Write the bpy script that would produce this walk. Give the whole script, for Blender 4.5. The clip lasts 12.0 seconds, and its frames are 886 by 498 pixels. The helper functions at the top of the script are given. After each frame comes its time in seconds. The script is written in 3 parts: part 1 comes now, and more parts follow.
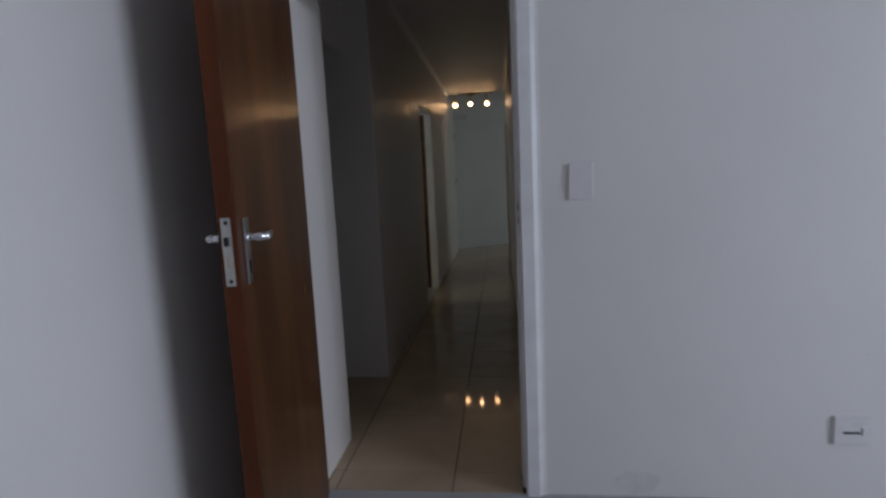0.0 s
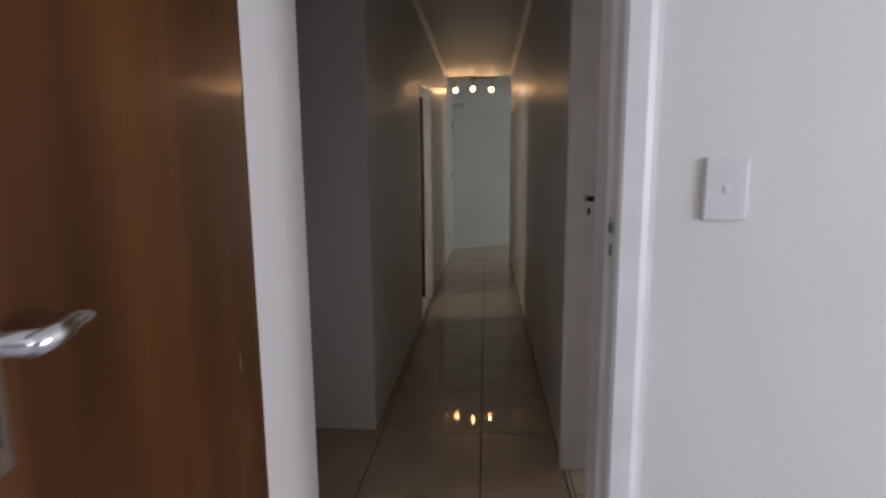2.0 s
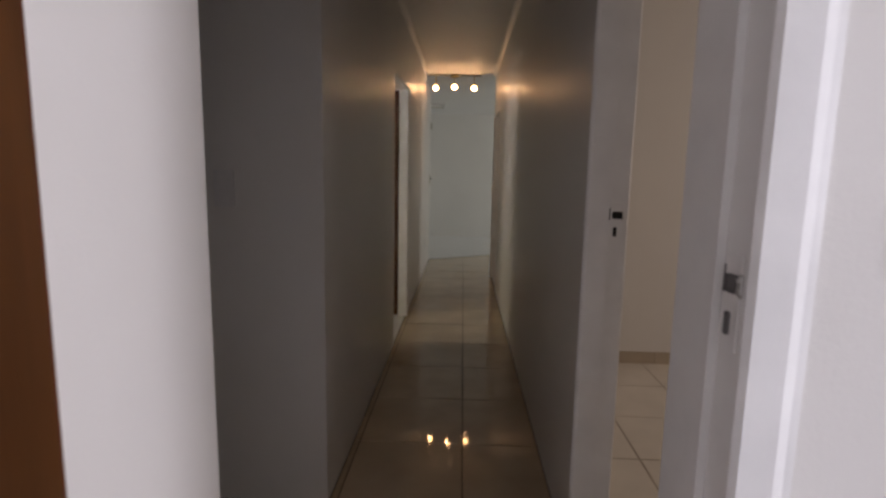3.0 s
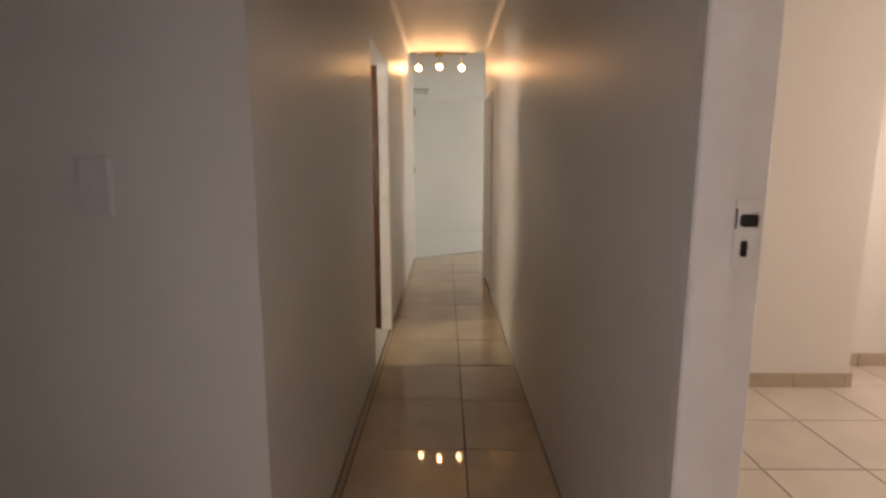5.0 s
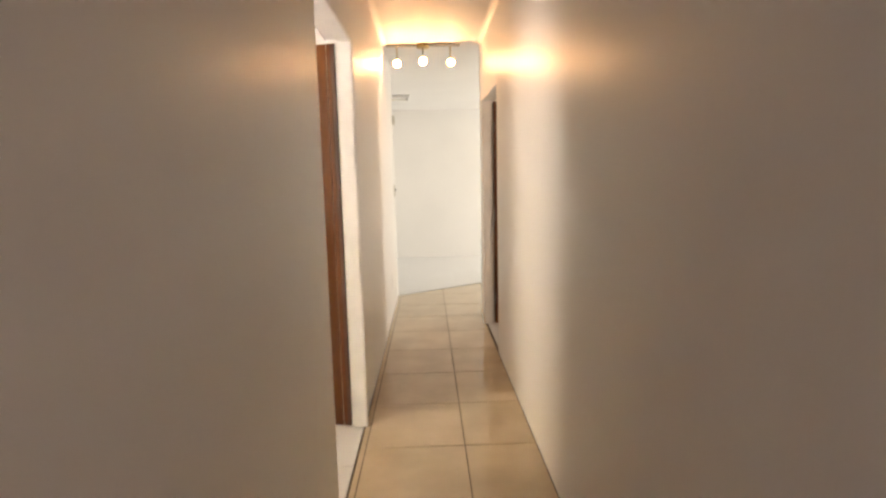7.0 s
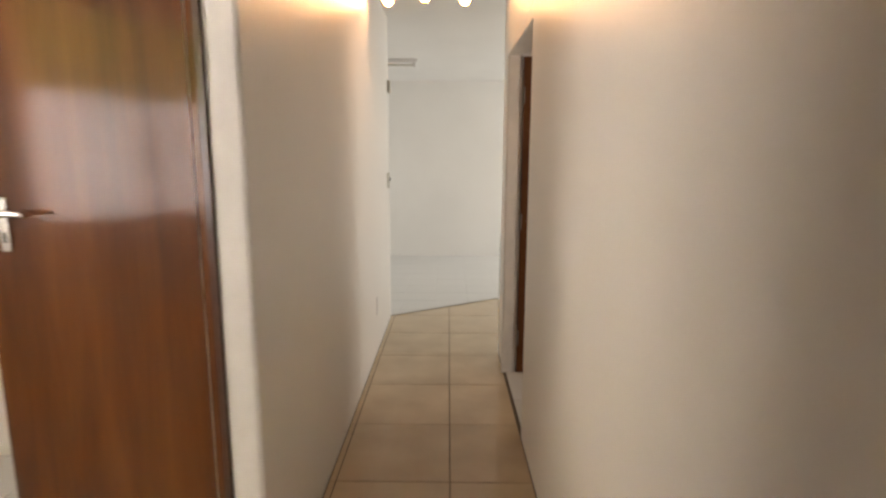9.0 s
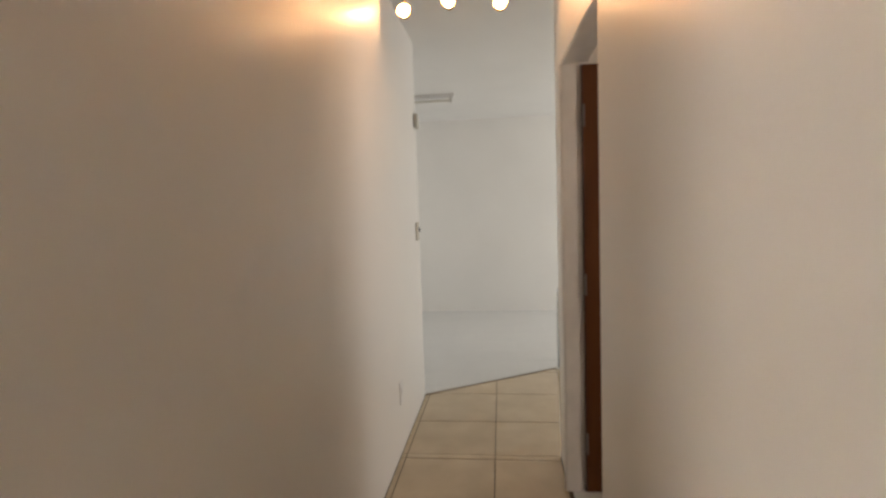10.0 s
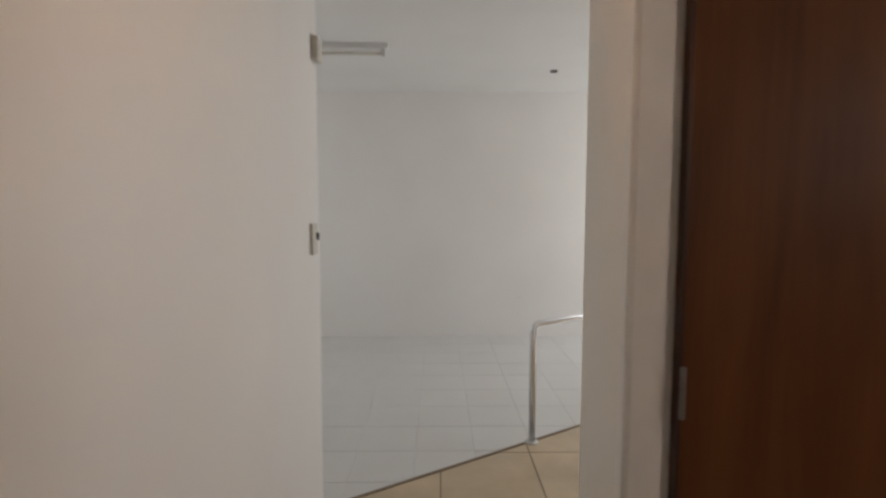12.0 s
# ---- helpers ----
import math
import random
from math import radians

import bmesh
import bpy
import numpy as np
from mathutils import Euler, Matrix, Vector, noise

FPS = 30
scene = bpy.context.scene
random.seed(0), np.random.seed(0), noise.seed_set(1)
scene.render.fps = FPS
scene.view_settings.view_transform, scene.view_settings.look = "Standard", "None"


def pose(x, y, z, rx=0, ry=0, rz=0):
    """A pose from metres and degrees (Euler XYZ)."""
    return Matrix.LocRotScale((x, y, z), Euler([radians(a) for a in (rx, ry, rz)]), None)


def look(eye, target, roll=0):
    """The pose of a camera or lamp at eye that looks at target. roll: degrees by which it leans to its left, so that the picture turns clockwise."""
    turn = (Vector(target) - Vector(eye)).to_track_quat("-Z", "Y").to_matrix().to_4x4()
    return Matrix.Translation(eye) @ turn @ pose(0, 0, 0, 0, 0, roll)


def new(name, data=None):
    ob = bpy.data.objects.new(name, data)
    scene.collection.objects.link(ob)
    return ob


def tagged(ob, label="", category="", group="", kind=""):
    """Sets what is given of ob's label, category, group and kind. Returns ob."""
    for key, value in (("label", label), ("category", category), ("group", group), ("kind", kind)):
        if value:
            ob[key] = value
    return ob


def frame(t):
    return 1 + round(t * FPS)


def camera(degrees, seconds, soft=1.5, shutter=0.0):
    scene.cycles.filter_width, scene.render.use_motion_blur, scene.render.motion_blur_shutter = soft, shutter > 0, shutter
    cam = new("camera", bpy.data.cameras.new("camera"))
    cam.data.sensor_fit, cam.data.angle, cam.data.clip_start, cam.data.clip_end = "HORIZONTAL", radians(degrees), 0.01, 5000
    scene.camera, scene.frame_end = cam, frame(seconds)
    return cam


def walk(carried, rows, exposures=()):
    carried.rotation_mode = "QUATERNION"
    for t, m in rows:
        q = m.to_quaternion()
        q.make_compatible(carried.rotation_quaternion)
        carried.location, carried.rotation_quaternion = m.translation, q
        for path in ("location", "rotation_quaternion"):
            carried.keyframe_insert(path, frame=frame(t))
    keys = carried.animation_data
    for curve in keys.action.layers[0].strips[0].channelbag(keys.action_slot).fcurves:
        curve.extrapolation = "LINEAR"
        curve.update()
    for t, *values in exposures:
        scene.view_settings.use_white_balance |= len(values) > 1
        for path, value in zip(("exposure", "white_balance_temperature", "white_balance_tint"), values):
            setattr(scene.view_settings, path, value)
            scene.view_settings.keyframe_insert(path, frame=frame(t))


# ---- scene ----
cam = camera(81.2, 12.0, 2.5, 0.5)
PATH = [
    (0, (0.77, 1.916, 1.291), (0.546, 3.885, 1.024), -2.7),
    (0.5, (0.786, 2.102, 1.315), (0.461, 4.059, 1.06), -2.2),
    (1, (0.781, 2.287, 1.315), (0.431, 4.239, 1.059), -3.3),
    (1.5, (0.667, 2.507, 1.32), (0.391, 4.476, 1.1), -2.3),
    (2, (0.555, 2.725, 1.303), (0.39, 4.696, 1.006), -0.5),
    (2.5, (0.535, 3.059, 1.306), (0.35, 5.034, 1.048), -0.8),
    (3, (0.507, 3.283, 1.296), (0.436, 5.262, 1.016), 1.1),
    (3.2, (0.487, 3.35, 1.303), (0.450, 5.334, 1.054), 2.0),
    (4.8, (0.467, 3.886, 1.287), (0.359, 5.862, 0.998), -0.9),
    (5, (0.443, 3.958, 1.278), (0.433, 5.934, 0.969), 0.1),
    (5.5, (0.468, 4.232, 1.263), (0.451, 6.2, 0.906), -1.2),
    (6, (0.484, 4.535, 1.274), (0.363, 6.499, 0.915), 1.1),
    (6.5, (0.436, 4.905, 1.301), (0.373, 6.879, 0.988), -1.1),
    (7, (0.378, 5.227, 1.327), (0.432, 7.21, 1.071), -1.3),
    (9, (0.521, 6.645, 1.375), (0.502, 8.619, 1.055), 0.2),
    (9.5, (0.566, 7.045, 1.335), (0.554, 9.033, 1.122), -0.0),
    (10, (0.596, 7.473, 1.39), (0.373, 9.454, 1.24), -1.9),
    (10.5, (0.571, 7.84, 1.379), (0.343, 9.818, 1.198), 0.0),
    (11, (0.485, 8.191, 1.409), (0.327, 10.18, 1.266), -0.8),
    (11.5, (0.49, 8.517, 1.446), (0.432, 10.514, 1.353), -0.7),
    (12, (0.518, 8.975, 1.369), (0.54, 10.969, 1.215), 0.1),
]
EXPOSURE = [(0.0, -2.2, 6400, 11), (0.5, -1.95, 6500, 11), (1.0, -1.66, 6650, 12), (1.5, -1.42, 6800, 13), (2.0, -1.2, 7000, 15), (3.0, -0.93, 7400, 19),
            (5.0, 0.2, 8300, 22), (5.5, 0.42, 8700, 23), (6.0, 0.95, 8600, 23), (7.0, 1.2, 8400, 22), (9.0, 0.6, 7900, 21), (9.5, 0.38, 7700, 21), (10.0, 0.3, 7600, 21), (11.5, 0.06, 7300, 22), (12.0, -0.05, 7200, 23)]
walk(cam, [(t, look(eye, target, roll)) for t, eye, target, roll in PATH], EXPOSURE)

# ---- world and large lights ----
world = bpy.data.worlds.new("world")
scene.world = world
world.use_nodes = True
wn, wl = world.node_tree.nodes, world.node_tree.links
sky = wn.new("ShaderNodeTexSky")
sky.sky_type, sky.sun_disc = "NISHITA", False
sky.sun_elevation, sky.sun_rotation = radians(40), radians(100)
wn["Background"].inputs["Strength"].default_value = 0.1
wl.new(sky.outputs["Color"], wn["Background"].inputs["Color"])


def window_light(name, place, target, width, height, watts, color):
    """Daylight standing in a window's opening."""
    data = bpy.data.lights.new(name, "AREA")
    data.shape, data.size, data.size_y, data.energy, data.color = "RECTANGLE", width, height, watts, color
    ob = new(name, data)
    ob.matrix_world = look(place, target)
    return ob


BEDROOM_W, HALL_W, ROOM_W, BULB = 425, 60, 23, 195
window_light("bedroom_daylight", (5.97, 1.45, 1.55), (0, 1.45, 1.55), 1.9, 1.4, BEDROOM_W, (0.74, 0.82, 1.0))
# added fill lamp that brightens the dark room's jamb and door leaf
window_light("dark_room_daylight", (2.57, 8.75, 1.7), (0, 8.75, 1.7), 0.6, 0.6, 6.0, (1.0, 0.93, 0.84))
window_light("hall_daylight", (4.57, 13.4, 1.5), (0, 13.4, 1.5), 1.6, 1.4, HALL_W, (0.79, 0.93, 1.0))
window_light("hall_daylight_far", (-2.57, 13.0, 1.5), (0, 13.0, 1.5), 1.6, 1.4, 13, (0.79, 0.93, 1.0))
window_light("side_room_daylight", (4.47, 6.0, 1.5), (0, 6.0, 1.5), 1.2, 1.2, ROOM_W, (1.0, 0.92, 0.89))


# ---- materials ----
def material(name, color, rough=0.5, metal=0.0, vary=0.06, scale=6.0, grain=0.0, grain_scale=200.0, coat=0.0, coat_rough=0.1, spec=0.5,
             per_object=0.0, rough_vary=0.08):
    """A surface with broad and fine variation of colour and gloss, and a fine relief."""
    m = bpy.data.materials.new(name)
    m.use_nodes = True
    n, l = m.node_tree.nodes, m.node_tree.links
    b = n["Principled BSDF"]
    b.inputs["Metallic"].default_value = metal
    b.inputs["Specular IOR Level"].default_value = spec
    b.inputs["Coat Weight"].default_value = coat
    b.inputs["Coat Roughness"].default_value = coat_rough
    geo = n.new("ShaderNodeNewGeometry")
    big = n.new("ShaderNodeTexNoise")
    big.inputs["Scale"].default_value, big.inputs["Detail"].default_value = scale, 5
    l.new(geo.outputs["Position"], big.inputs["Vector"])
    ramp = n.new("ShaderNodeMapRange")
    ramp.inputs["From Min"].default_value, ramp.inputs["From Max"].default_value = 0.3, 0.7
    ramp.inputs["To Min"].default_value, ramp.inputs["To Max"].default_value = 1 - vary, 1 + vary
    l.new(big.outputs["Fac"], ramp.inputs["Value"])
    value = ramp.outputs["Result"]
    if per_object:
        info = n.new("ShaderNodeObjectInfo")
        pr = n.new("ShaderNodeMapRange")
        pr.inputs["To Min"].default_value, pr.inputs["To Max"].default_value = 1 - per_object, 1 + per_object
        l.new(info.outputs["Random"], pr.inputs["Value"])
        mul = n.new("ShaderNodeMath")
        mul.operation = "MULTIPLY"
        l.new(value, mul.inputs[0]), l.new(pr.outputs["Result"], mul.inputs[1])
        value = mul.outputs["Value"]
    mix = n.new("ShaderNodeVectorMath")
    mix.operation = "SCALE"
    mix.inputs[0].default_value = color
    l.new(value, mix.inputs["Scale"])
    l.new(mix.outputs["Vector"], b.inputs["Base Color"])
    rr = n.new("ShaderNodeMapRange")
    rr.inputs["From Min"].default_value, rr.inputs["From Max"].default_value = 0.3, 0.7
    rr.inputs["To Min"].default_value, rr.inputs["To Max"].default_value = rough * (1 - rough_vary), rough * (1 + rough_vary)
    l.new(big.outputs["Fac"], rr.inputs["Value"])
    l.new(rr.outputs["Result"], b.inputs["Roughness"])
    if grain:
        fine = n.new("ShaderNodeTexNoise")
        fine.inputs["Scale"].default_value, fine.inputs["Detail"].default_value = grain_scale, 3
        l.new(geo.outputs["Position"], fine.inputs["Vector"])
        bump = n.new("ShaderNodeBump")
        bump.inputs["Strength"].default_value, bump.inputs["Distance"].default_value = grain, 0.002
        l.new(fine.outputs["Fac"], bump.inputs["Height"])
        l.new(bump.outputs["Normal"], b.inputs["Normal"])
    return m


def wood_material(name, dark, light, rough, coat, coat_rough, spec=0.3):
    """Varnished veneer whose grain runs up the door."""
    m = bpy.data.materials.new(name)
    m.use_nodes = True
    n, l = m.node_tree.nodes, m.node_tree.links
    b = n["Principled BSDF"]
    tc = n.new("ShaderNodeTexCoord")
    mp = n.new("ShaderNodeMapping")
    mp.inputs["Scale"].default_value = (7, 7, 0.8)
    l.new(tc.outputs["Object"], mp.inputs["Vector"])
    a = n.new("ShaderNodeTexNoise")
    a.inputs["Scale"].default_value, a.inputs["Detail"].default_value, a.inputs["Distortion"].default_value = 1.2, 8, 0.6
    l.new(mp.outputs["Vector"], a.inputs["Vector"])
    mp2 = n.new("ShaderNodeMapping")
    mp2.inputs["Scale"].default_value = (160, 160, 4)
    l.new(tc.outputs["Object"], mp2.inputs["Vector"])
    f = n.new("ShaderNodeTexNoise")
    f.inputs["Scale"].default_value, f.inputs["Detail"].default_value = 1.0, 4
    l.new(mp2.outputs["Vector"], f.inputs["Vector"])
    add = n.new("ShaderNodeMath")
    add.operation = "MULTIPLY_ADD"
    add.inputs[1].default_value = 0.22
    l.new(f.outputs["Fac"], add.inputs[0]), l.new(a.outputs["Fac"], add.inputs[2])
    ramp = n.new("ShaderNodeValToRGB")
    ramp.color_ramp.elements[0].position, ramp.color_ramp.elements[1].position = 0.38, 0.82
    ramp.color_ramp.elements[0].color, ramp.color_ramp.elements[1].color = (*dark, 1), (*light, 1)
    l.new(add.outputs["Value"], ramp.inputs["Fac"])
    l.new(ramp.outputs["Color"], b.inputs["Base Color"])
    b.inputs["Roughness"].default_value, b.inputs["Specular IOR Level"].default_value = rough, spec
    b.inputs["Coat Weight"].default_value, b.inputs["Coat Roughness"].default_value = coat, coat_rough
    bump = n.new("ShaderNodeBump")
    bump.inputs["Strength"].default_value, bump.inputs["Distance"].default_value = 0.15, 0.001
    l.new(f.outputs["Fac"], bump.inputs["Height"])
    l.new(bump.outputs["Normal"], b.inputs["Normal"])
    return m


def glow_material(name, color, strength):
    m = bpy.data.materials.new(name)
    m.use_nodes = True
    b = m.node_tree.nodes["Principled BSDF"]
    b.inputs["Base Color"].default_value = (*color, 1)
    b.inputs["Emission Color"].default_value = (*color, 1)
    b.inputs["Emission Strength"].default_value = strength
    return m


PAINT = material("white_satin_wall_paint", (0.81, 0.785, 0.745), 0.40, vary=0.025, scale=1.3, grain=0.25, grain_scale=90, spec=0.4)
CEILING = material("white_ceiling_paint", (0.80, 0.79, 0.765), 0.52, vary=0.03, scale=1.5, grain=0.2, grain_scale=70, spec=0.4)
# dark tone for unseen bedroom walls, so that less light bounces
TAUPE = material("bounce_cutting_taupe", (0.34, 0.32, 0.30), 0.6, vary=0.04, scale=1.3, grain=0.25, grain_scale=90)
CARPET = material("pale_grey_carpet", (0.5, 0.5, 0.52), 0.95, vary=0.08, scale=5, grain=0.8, grain_scale=300)
FRAME = material("white_gloss_frame_paint", (0.82, 0.81, 0.79), 0.42, vary=0.05, scale=9, grain=0.15, grain_scale=60, spec=0.35)
TILE = material("beige_glazed_floor_tile", (0.53, 0.41, 0.28), 0.05, spec=0.36, vary=0.10, scale=3.5, per_object=0.04)
TILE_PALE = material("cream_glazed_floor_tile", (0.72, 0.66, 0.57), 0.2, vary=0.06, scale=4, per_object=0.03, grain=0.03, grain_scale=25)
TILE_WHITE = material("white_glazed_floor_tile", (0.62, 0.61, 0.585), 0.35, vary=0.03, scale=3, per_object=0.015, grain=0.03, grain_scale=25)
GROUT = material("dark_grout", (0.10, 0.072, 0.048), 0.9, vary=0.25, scale=30, grain=0.5)
GROUT_PALE = material("pale_grout", (0.60, 0.59, 0.565), 0.9, vary=0.15, scale=30, grain=0.5)
GROUT_TAN = material("tan_grout", (0.34, 0.27, 0.20), 0.9, vary=0.2, scale=30, grain=0.5)
GROUT_BROWN = material("brown_grout", (0.2, 0.14, 0.09), 0.9, vary=0.2, scale=30, grain=0.5)
SKIRT = material("beige_tile_skirting", (0.5, 0.42, 0.32), 0.3, vary=0.08, scale=8)
WOOD = wood_material("orange_brown_varnished_veneer", (0.045, 0.0145, 0.004), (0.122, 0.044, 0.0125), 0.4, 0.35, 0.17)
WOOD_GLOSS = wood_material("red_brown_gloss_veneer", (0.075, 0.021, 0.0045), (0.16, 0.05, 0.011), 0.5, 0.24, 0.11, 0.1)
WOOD_DARK = wood_material("dark_brown_veneer", (0.08, 0.026, 0.008), (0.155, 0.056, 0.018), 0.55, 0.05, 0.3, 0.15)
EDGE = wood_material("reddish_door_edging", (0.075, 0.019, 0.005), (0.14, 0.037, 0.010), 0.5, 0.08, 0.2, 0.2)
EDGE_DARK = wood_material("dark_door_edging", (0.035, 0.012, 0.006), (0.09, 0.03, 0.014), 0.4, 0.3, 0.2)
CHROME = material("polished_chrome", (0.75, 0.75, 0.76), 0.14, metal=1.0, vary=0.04, scale=40)
STEEL = material("brushed_steel", (0.62, 0.61, 0.58), 0.38, metal=1.0, vary=0.08, scale=60)
BRASS = material("worn_brass", (0.62, 0.46, 0.24), 0.35, metal=1.0, vary=0.15, scale=60)
BLACK = material("black_hollow_metal", (0.012, 0.011, 0.01), 0.6, vary=0.2, scale=60)
GREYHOLE = material("grey_latch_hole", (0.16, 0.15, 0.15), 0.6, vary=0.2, scale=60)
PLASTIC = material("white_switch_plastic", (0.765, 0.75, 0.73), 0.4, vary=0.03, scale=30)
PLASTIC_OLD = material("yellowed_switch_plastic", (0.6, 0.57, 0.5), 0.45, vary=0.06, scale=30)
STAIN = material("grey_scuff_stain", (0.75, 0.73, 0.70), 0.6, vary=0.06, scale=14)
BULB_GLOW = glow_material("warm_bulb_glow", (1.0, 0.60, 0.30), BULB)
# emission of the outdoor panels, which supplies the left room's daylight
SKY_GLOW = glow_material("yard_panel_glow", (0.93, 0.96, 1.0), 15.0)
LEAF_GLOW = glow_material("garden_panel_glow", (0.40, 0.40, 0.10), 7.0)
GLASS = bpy.data.materials.new("window_glass")
GLASS.use_nodes = True
_g = GLASS.node_tree.nodes["Principled BSDF"]
_g.inputs["Transmission Weight"].default_value, _g.inputs["Roughness"].default_value = 1.0, 0.0


# ---- building helpers ----
def box(bm, x0, x1, y0, y1, z0, z1, bevel=0.0):
    """Adds a box to bm, with its edges bevelled if wanted."""
    made = bmesh.ops.create_cube(bm, size=1.0, matrix=Matrix.LocRotScale(((x0 + x1) / 2, (y0 + y1) / 2, (z0 + z1) / 2), None, (abs(x1 - x0), abs(y1 - y0), abs(z1 - z0))))
    if bevel:
        edges = {e for v in made["verts"] for e in v.link_edges}
        bmesh.ops.bevel(bm, geom=list(edges), offset=bevel, segments=2, affect="EDGES", profile=0.6)
    return bm


def boxes(*rows, bevel=0.0):
    bm = bmesh.new()
    for r in rows:
        box(bm, *r, bevel=bevel)
    return bm


def tube(bm, points, radius, sides=14, taper=None):
    """Adds a round bar along points."""
    rings = []
    pts = [Vector(p) for p in points]
    for i, p in enumerate(pts):
        d = (pts[min(i + 1, len(pts) - 1)] - pts[max(i - 1, 0)]).normalized()
        q = d.to_track_quat("Z", "Y")
        r = radius if taper is None else taper[i]
        rings.append([bm.verts.new(p + q @ Vector((r * math.cos(2 * math.pi * k / sides), r * math.sin(2 * math.pi * k / sides), 0))) for k in range(sides)])
    for a, b in zip(rings, rings[1:]):
        for k in range(sides):
            bm.faces.new((a[k], a[(k + 1) % sides], b[(k + 1) % sides], b[k]))
    bm.faces.new(rings[0][::-1]), bm.faces.new(rings[-1])
    return bm


def finish(bm, name, mat, smooth=False):
    bmesh.ops.recalc_face_normals(bm, faces=bm.faces)
    me = bpy.data.meshes.new(name)
    bm.to_mesh(me)
    bm.free()
    me.materials.append(mat)
    if smooth:
        for p in me.polygons:
            p.use_smooth = True
    return me


def part(name, bm, mat, parent, label="", smooth=False):
    """Links a bmesh as one mesh under a thing or a part; its coordinates are those of the thing."""
    ob = new(name, finish(bm, name, mat, smooth))
    ob.parent = parent
    return tagged(ob, label)


def base(name, m, label, category, group=""):
    ob = new(name)
    ob.empty_display_size = 0.05
    ob.matrix_world = m
    return tagged(ob, label, category, group)


def structure(name, bm, mat, label, category):
    return tagged(new(name, finish(bm, name, mat)), label, category, "", "structure")


def clip(poly, a, b):
    """Keeps what of a convex outline lies to the left of the line from a to b."""
    out = []
    side = lambda p: (b[0] - a[0]) * (p[1] - a[1]) - (b[1] - a[1]) * (p[0] - a[0])
    for i, p in enumerate(poly):
        q = poly[(i + 1) % len(poly)]
        sp, sq = side(p), side(q)
        if sp >= 0:
            out.append(p)
        if sp * sq < 0:
            k = sp / (sp - sq)
            out.append((p[0] + k * (q[0] - p[0]), p[1] + k * (q[1] - p[1])))
    return out


def tile_mesh(poly, mat, thick=0.012, edge=0.0015):
    """A tile of a convex outline with its top edge eased; its top lies at z = 0."""
    bm = bmesh.new()
    cx, cy = sum(p[0] for p in poly) / len(poly), sum(p[1] for p in poly) / len(poly)
    low = [bm.verts.new((x, y, -thick)) for x, y in poly]
    mid = [bm.verts.new((x, y, -edge)) for x, y in poly]
    top = []
    for x, y in poly:
        d = math.hypot(x - cx, y - cy) or 1
        k = 1 - 1.4 * edge / d
        top.append(bm.verts.new((cx + (x - cx) * k, cy + (y - cy) * k, 0)))
    n = len(poly)
    for r, s in ((low, mid), (mid, top)):
        for i in range(n):
            bm.faces.new((r[i], r[(i + 1) % n], s[(i + 1) % n], s[i]))
    bm.faces.new(top)
    return finish(bm, "tile", mat)


TILE_CACHE = {}


def lay_tiles(parent, mat, xs, ys, z, gap, cuts=()):
    """Lays one tile in each field of the grid xs, ys; cuts are lines of which the left side stays."""
    for x0, x1 in zip(xs, xs[1:]):
        for y0, y1 in zip(ys, ys[1:]):
            g = gap / 2
            w, h = x1 - x0 - gap, y1 - y0 - gap
            if w < 0.01 or h < 0.01:
                continue
            poly = [(x0 + g, y0 + g), (x1 - g, y0 + g), (x1 - g, y1 - g), (x0 + g, y1 - g)]
            whole = poly
            for a, b in cuts:
                poly = clip(poly, a, b) if len(poly) > 2 else poly
            if len(poly) < 3:
                continue
            area = abs(sum(p[0] * q[1] - q[0] * p[1] for p, q in zip(poly, poly[1:] + poly[:1]))) / 2
            if area < 4e-4:
                continue
            cx, cy = (x0 + x1) / 2, (y0 + y1) / 2
            key = (mat.name, round(w, 4), round(h, 4)) if poly == whole else None
            me = TILE_CACHE.get(key) if key else None
            if me is None:
                me = tile_mesh([(px - cx, py - cy) for px, py in poly], mat)
                if key:
                    TILE_CACHE[key] = me
            ob = new("tile", me)
            ob.location = (cx, cy, z + random.uniform(-0.0004, 0.0004))
            ob.parent = parent


def steps(a, b, step, origin):
    """Joint lines from a to b with the given step, through origin."""
    k0 = math.ceil((a - origin) / step + 0.02)
    out = [a]
    while origin + k0 * step < b - 0.02:
        out.append(origin + k0 * step)
        k0 += 1
    return out + [b]


# ---- the large structure ----
H = 2.59            # ceiling height
L, R = 0.0, 0.90    # faces of the corridor's walls
T = 0.10            # thickness of the walls
A, P = (0.0, 11.24), (1.075, 11.92)                      # edge between beige and white floor
Q = (A[0] + 4.2 * (P[0] - A[0]), A[1] + 4.2 * (P[1] - A[1]))  # its far end

# bedroom
structure("wall_bedroom_front", boxes((-0.06, L - 0.02, 3.90, 4.05, 0, H), (R, 6.0, 3.90, 4.05, 0, H), (L - 0.02, R, 3.90, 4.05, 2.11, H)), PAINT,
          "white painted bedroom wall around the open door", "wall")
structure("wall_bedroom_left", boxes((-0.19, -0.06, -4.5, 4.05, 0, H)), PAINT, "plain white painted bedroom wall", "wall")
# back and right walls stay out of view; their dark tone limits bounced light
structure("wall_bedroom_back", boxes((-0.19, 6.0, -4.63, -4.5, 0, H)), TAUPE, "plain unseen bedroom wall, dark taupe to cut bounce", "wall")
structure("wall_bedroom_right", boxes((6.0, 6.13, -4.63, 0.5, 0, H), (6.0, 6.13, 2.4, 4.05, 0, H), (6.0, 6.13, 0.5, 2.4, 0, 0.85), (6.0, 6.13, 0.5, 2.4, 2.25, H)), TAUPE,
          "unseen bedroom wall with a window opening, dark taupe to cut bounce", "wall")

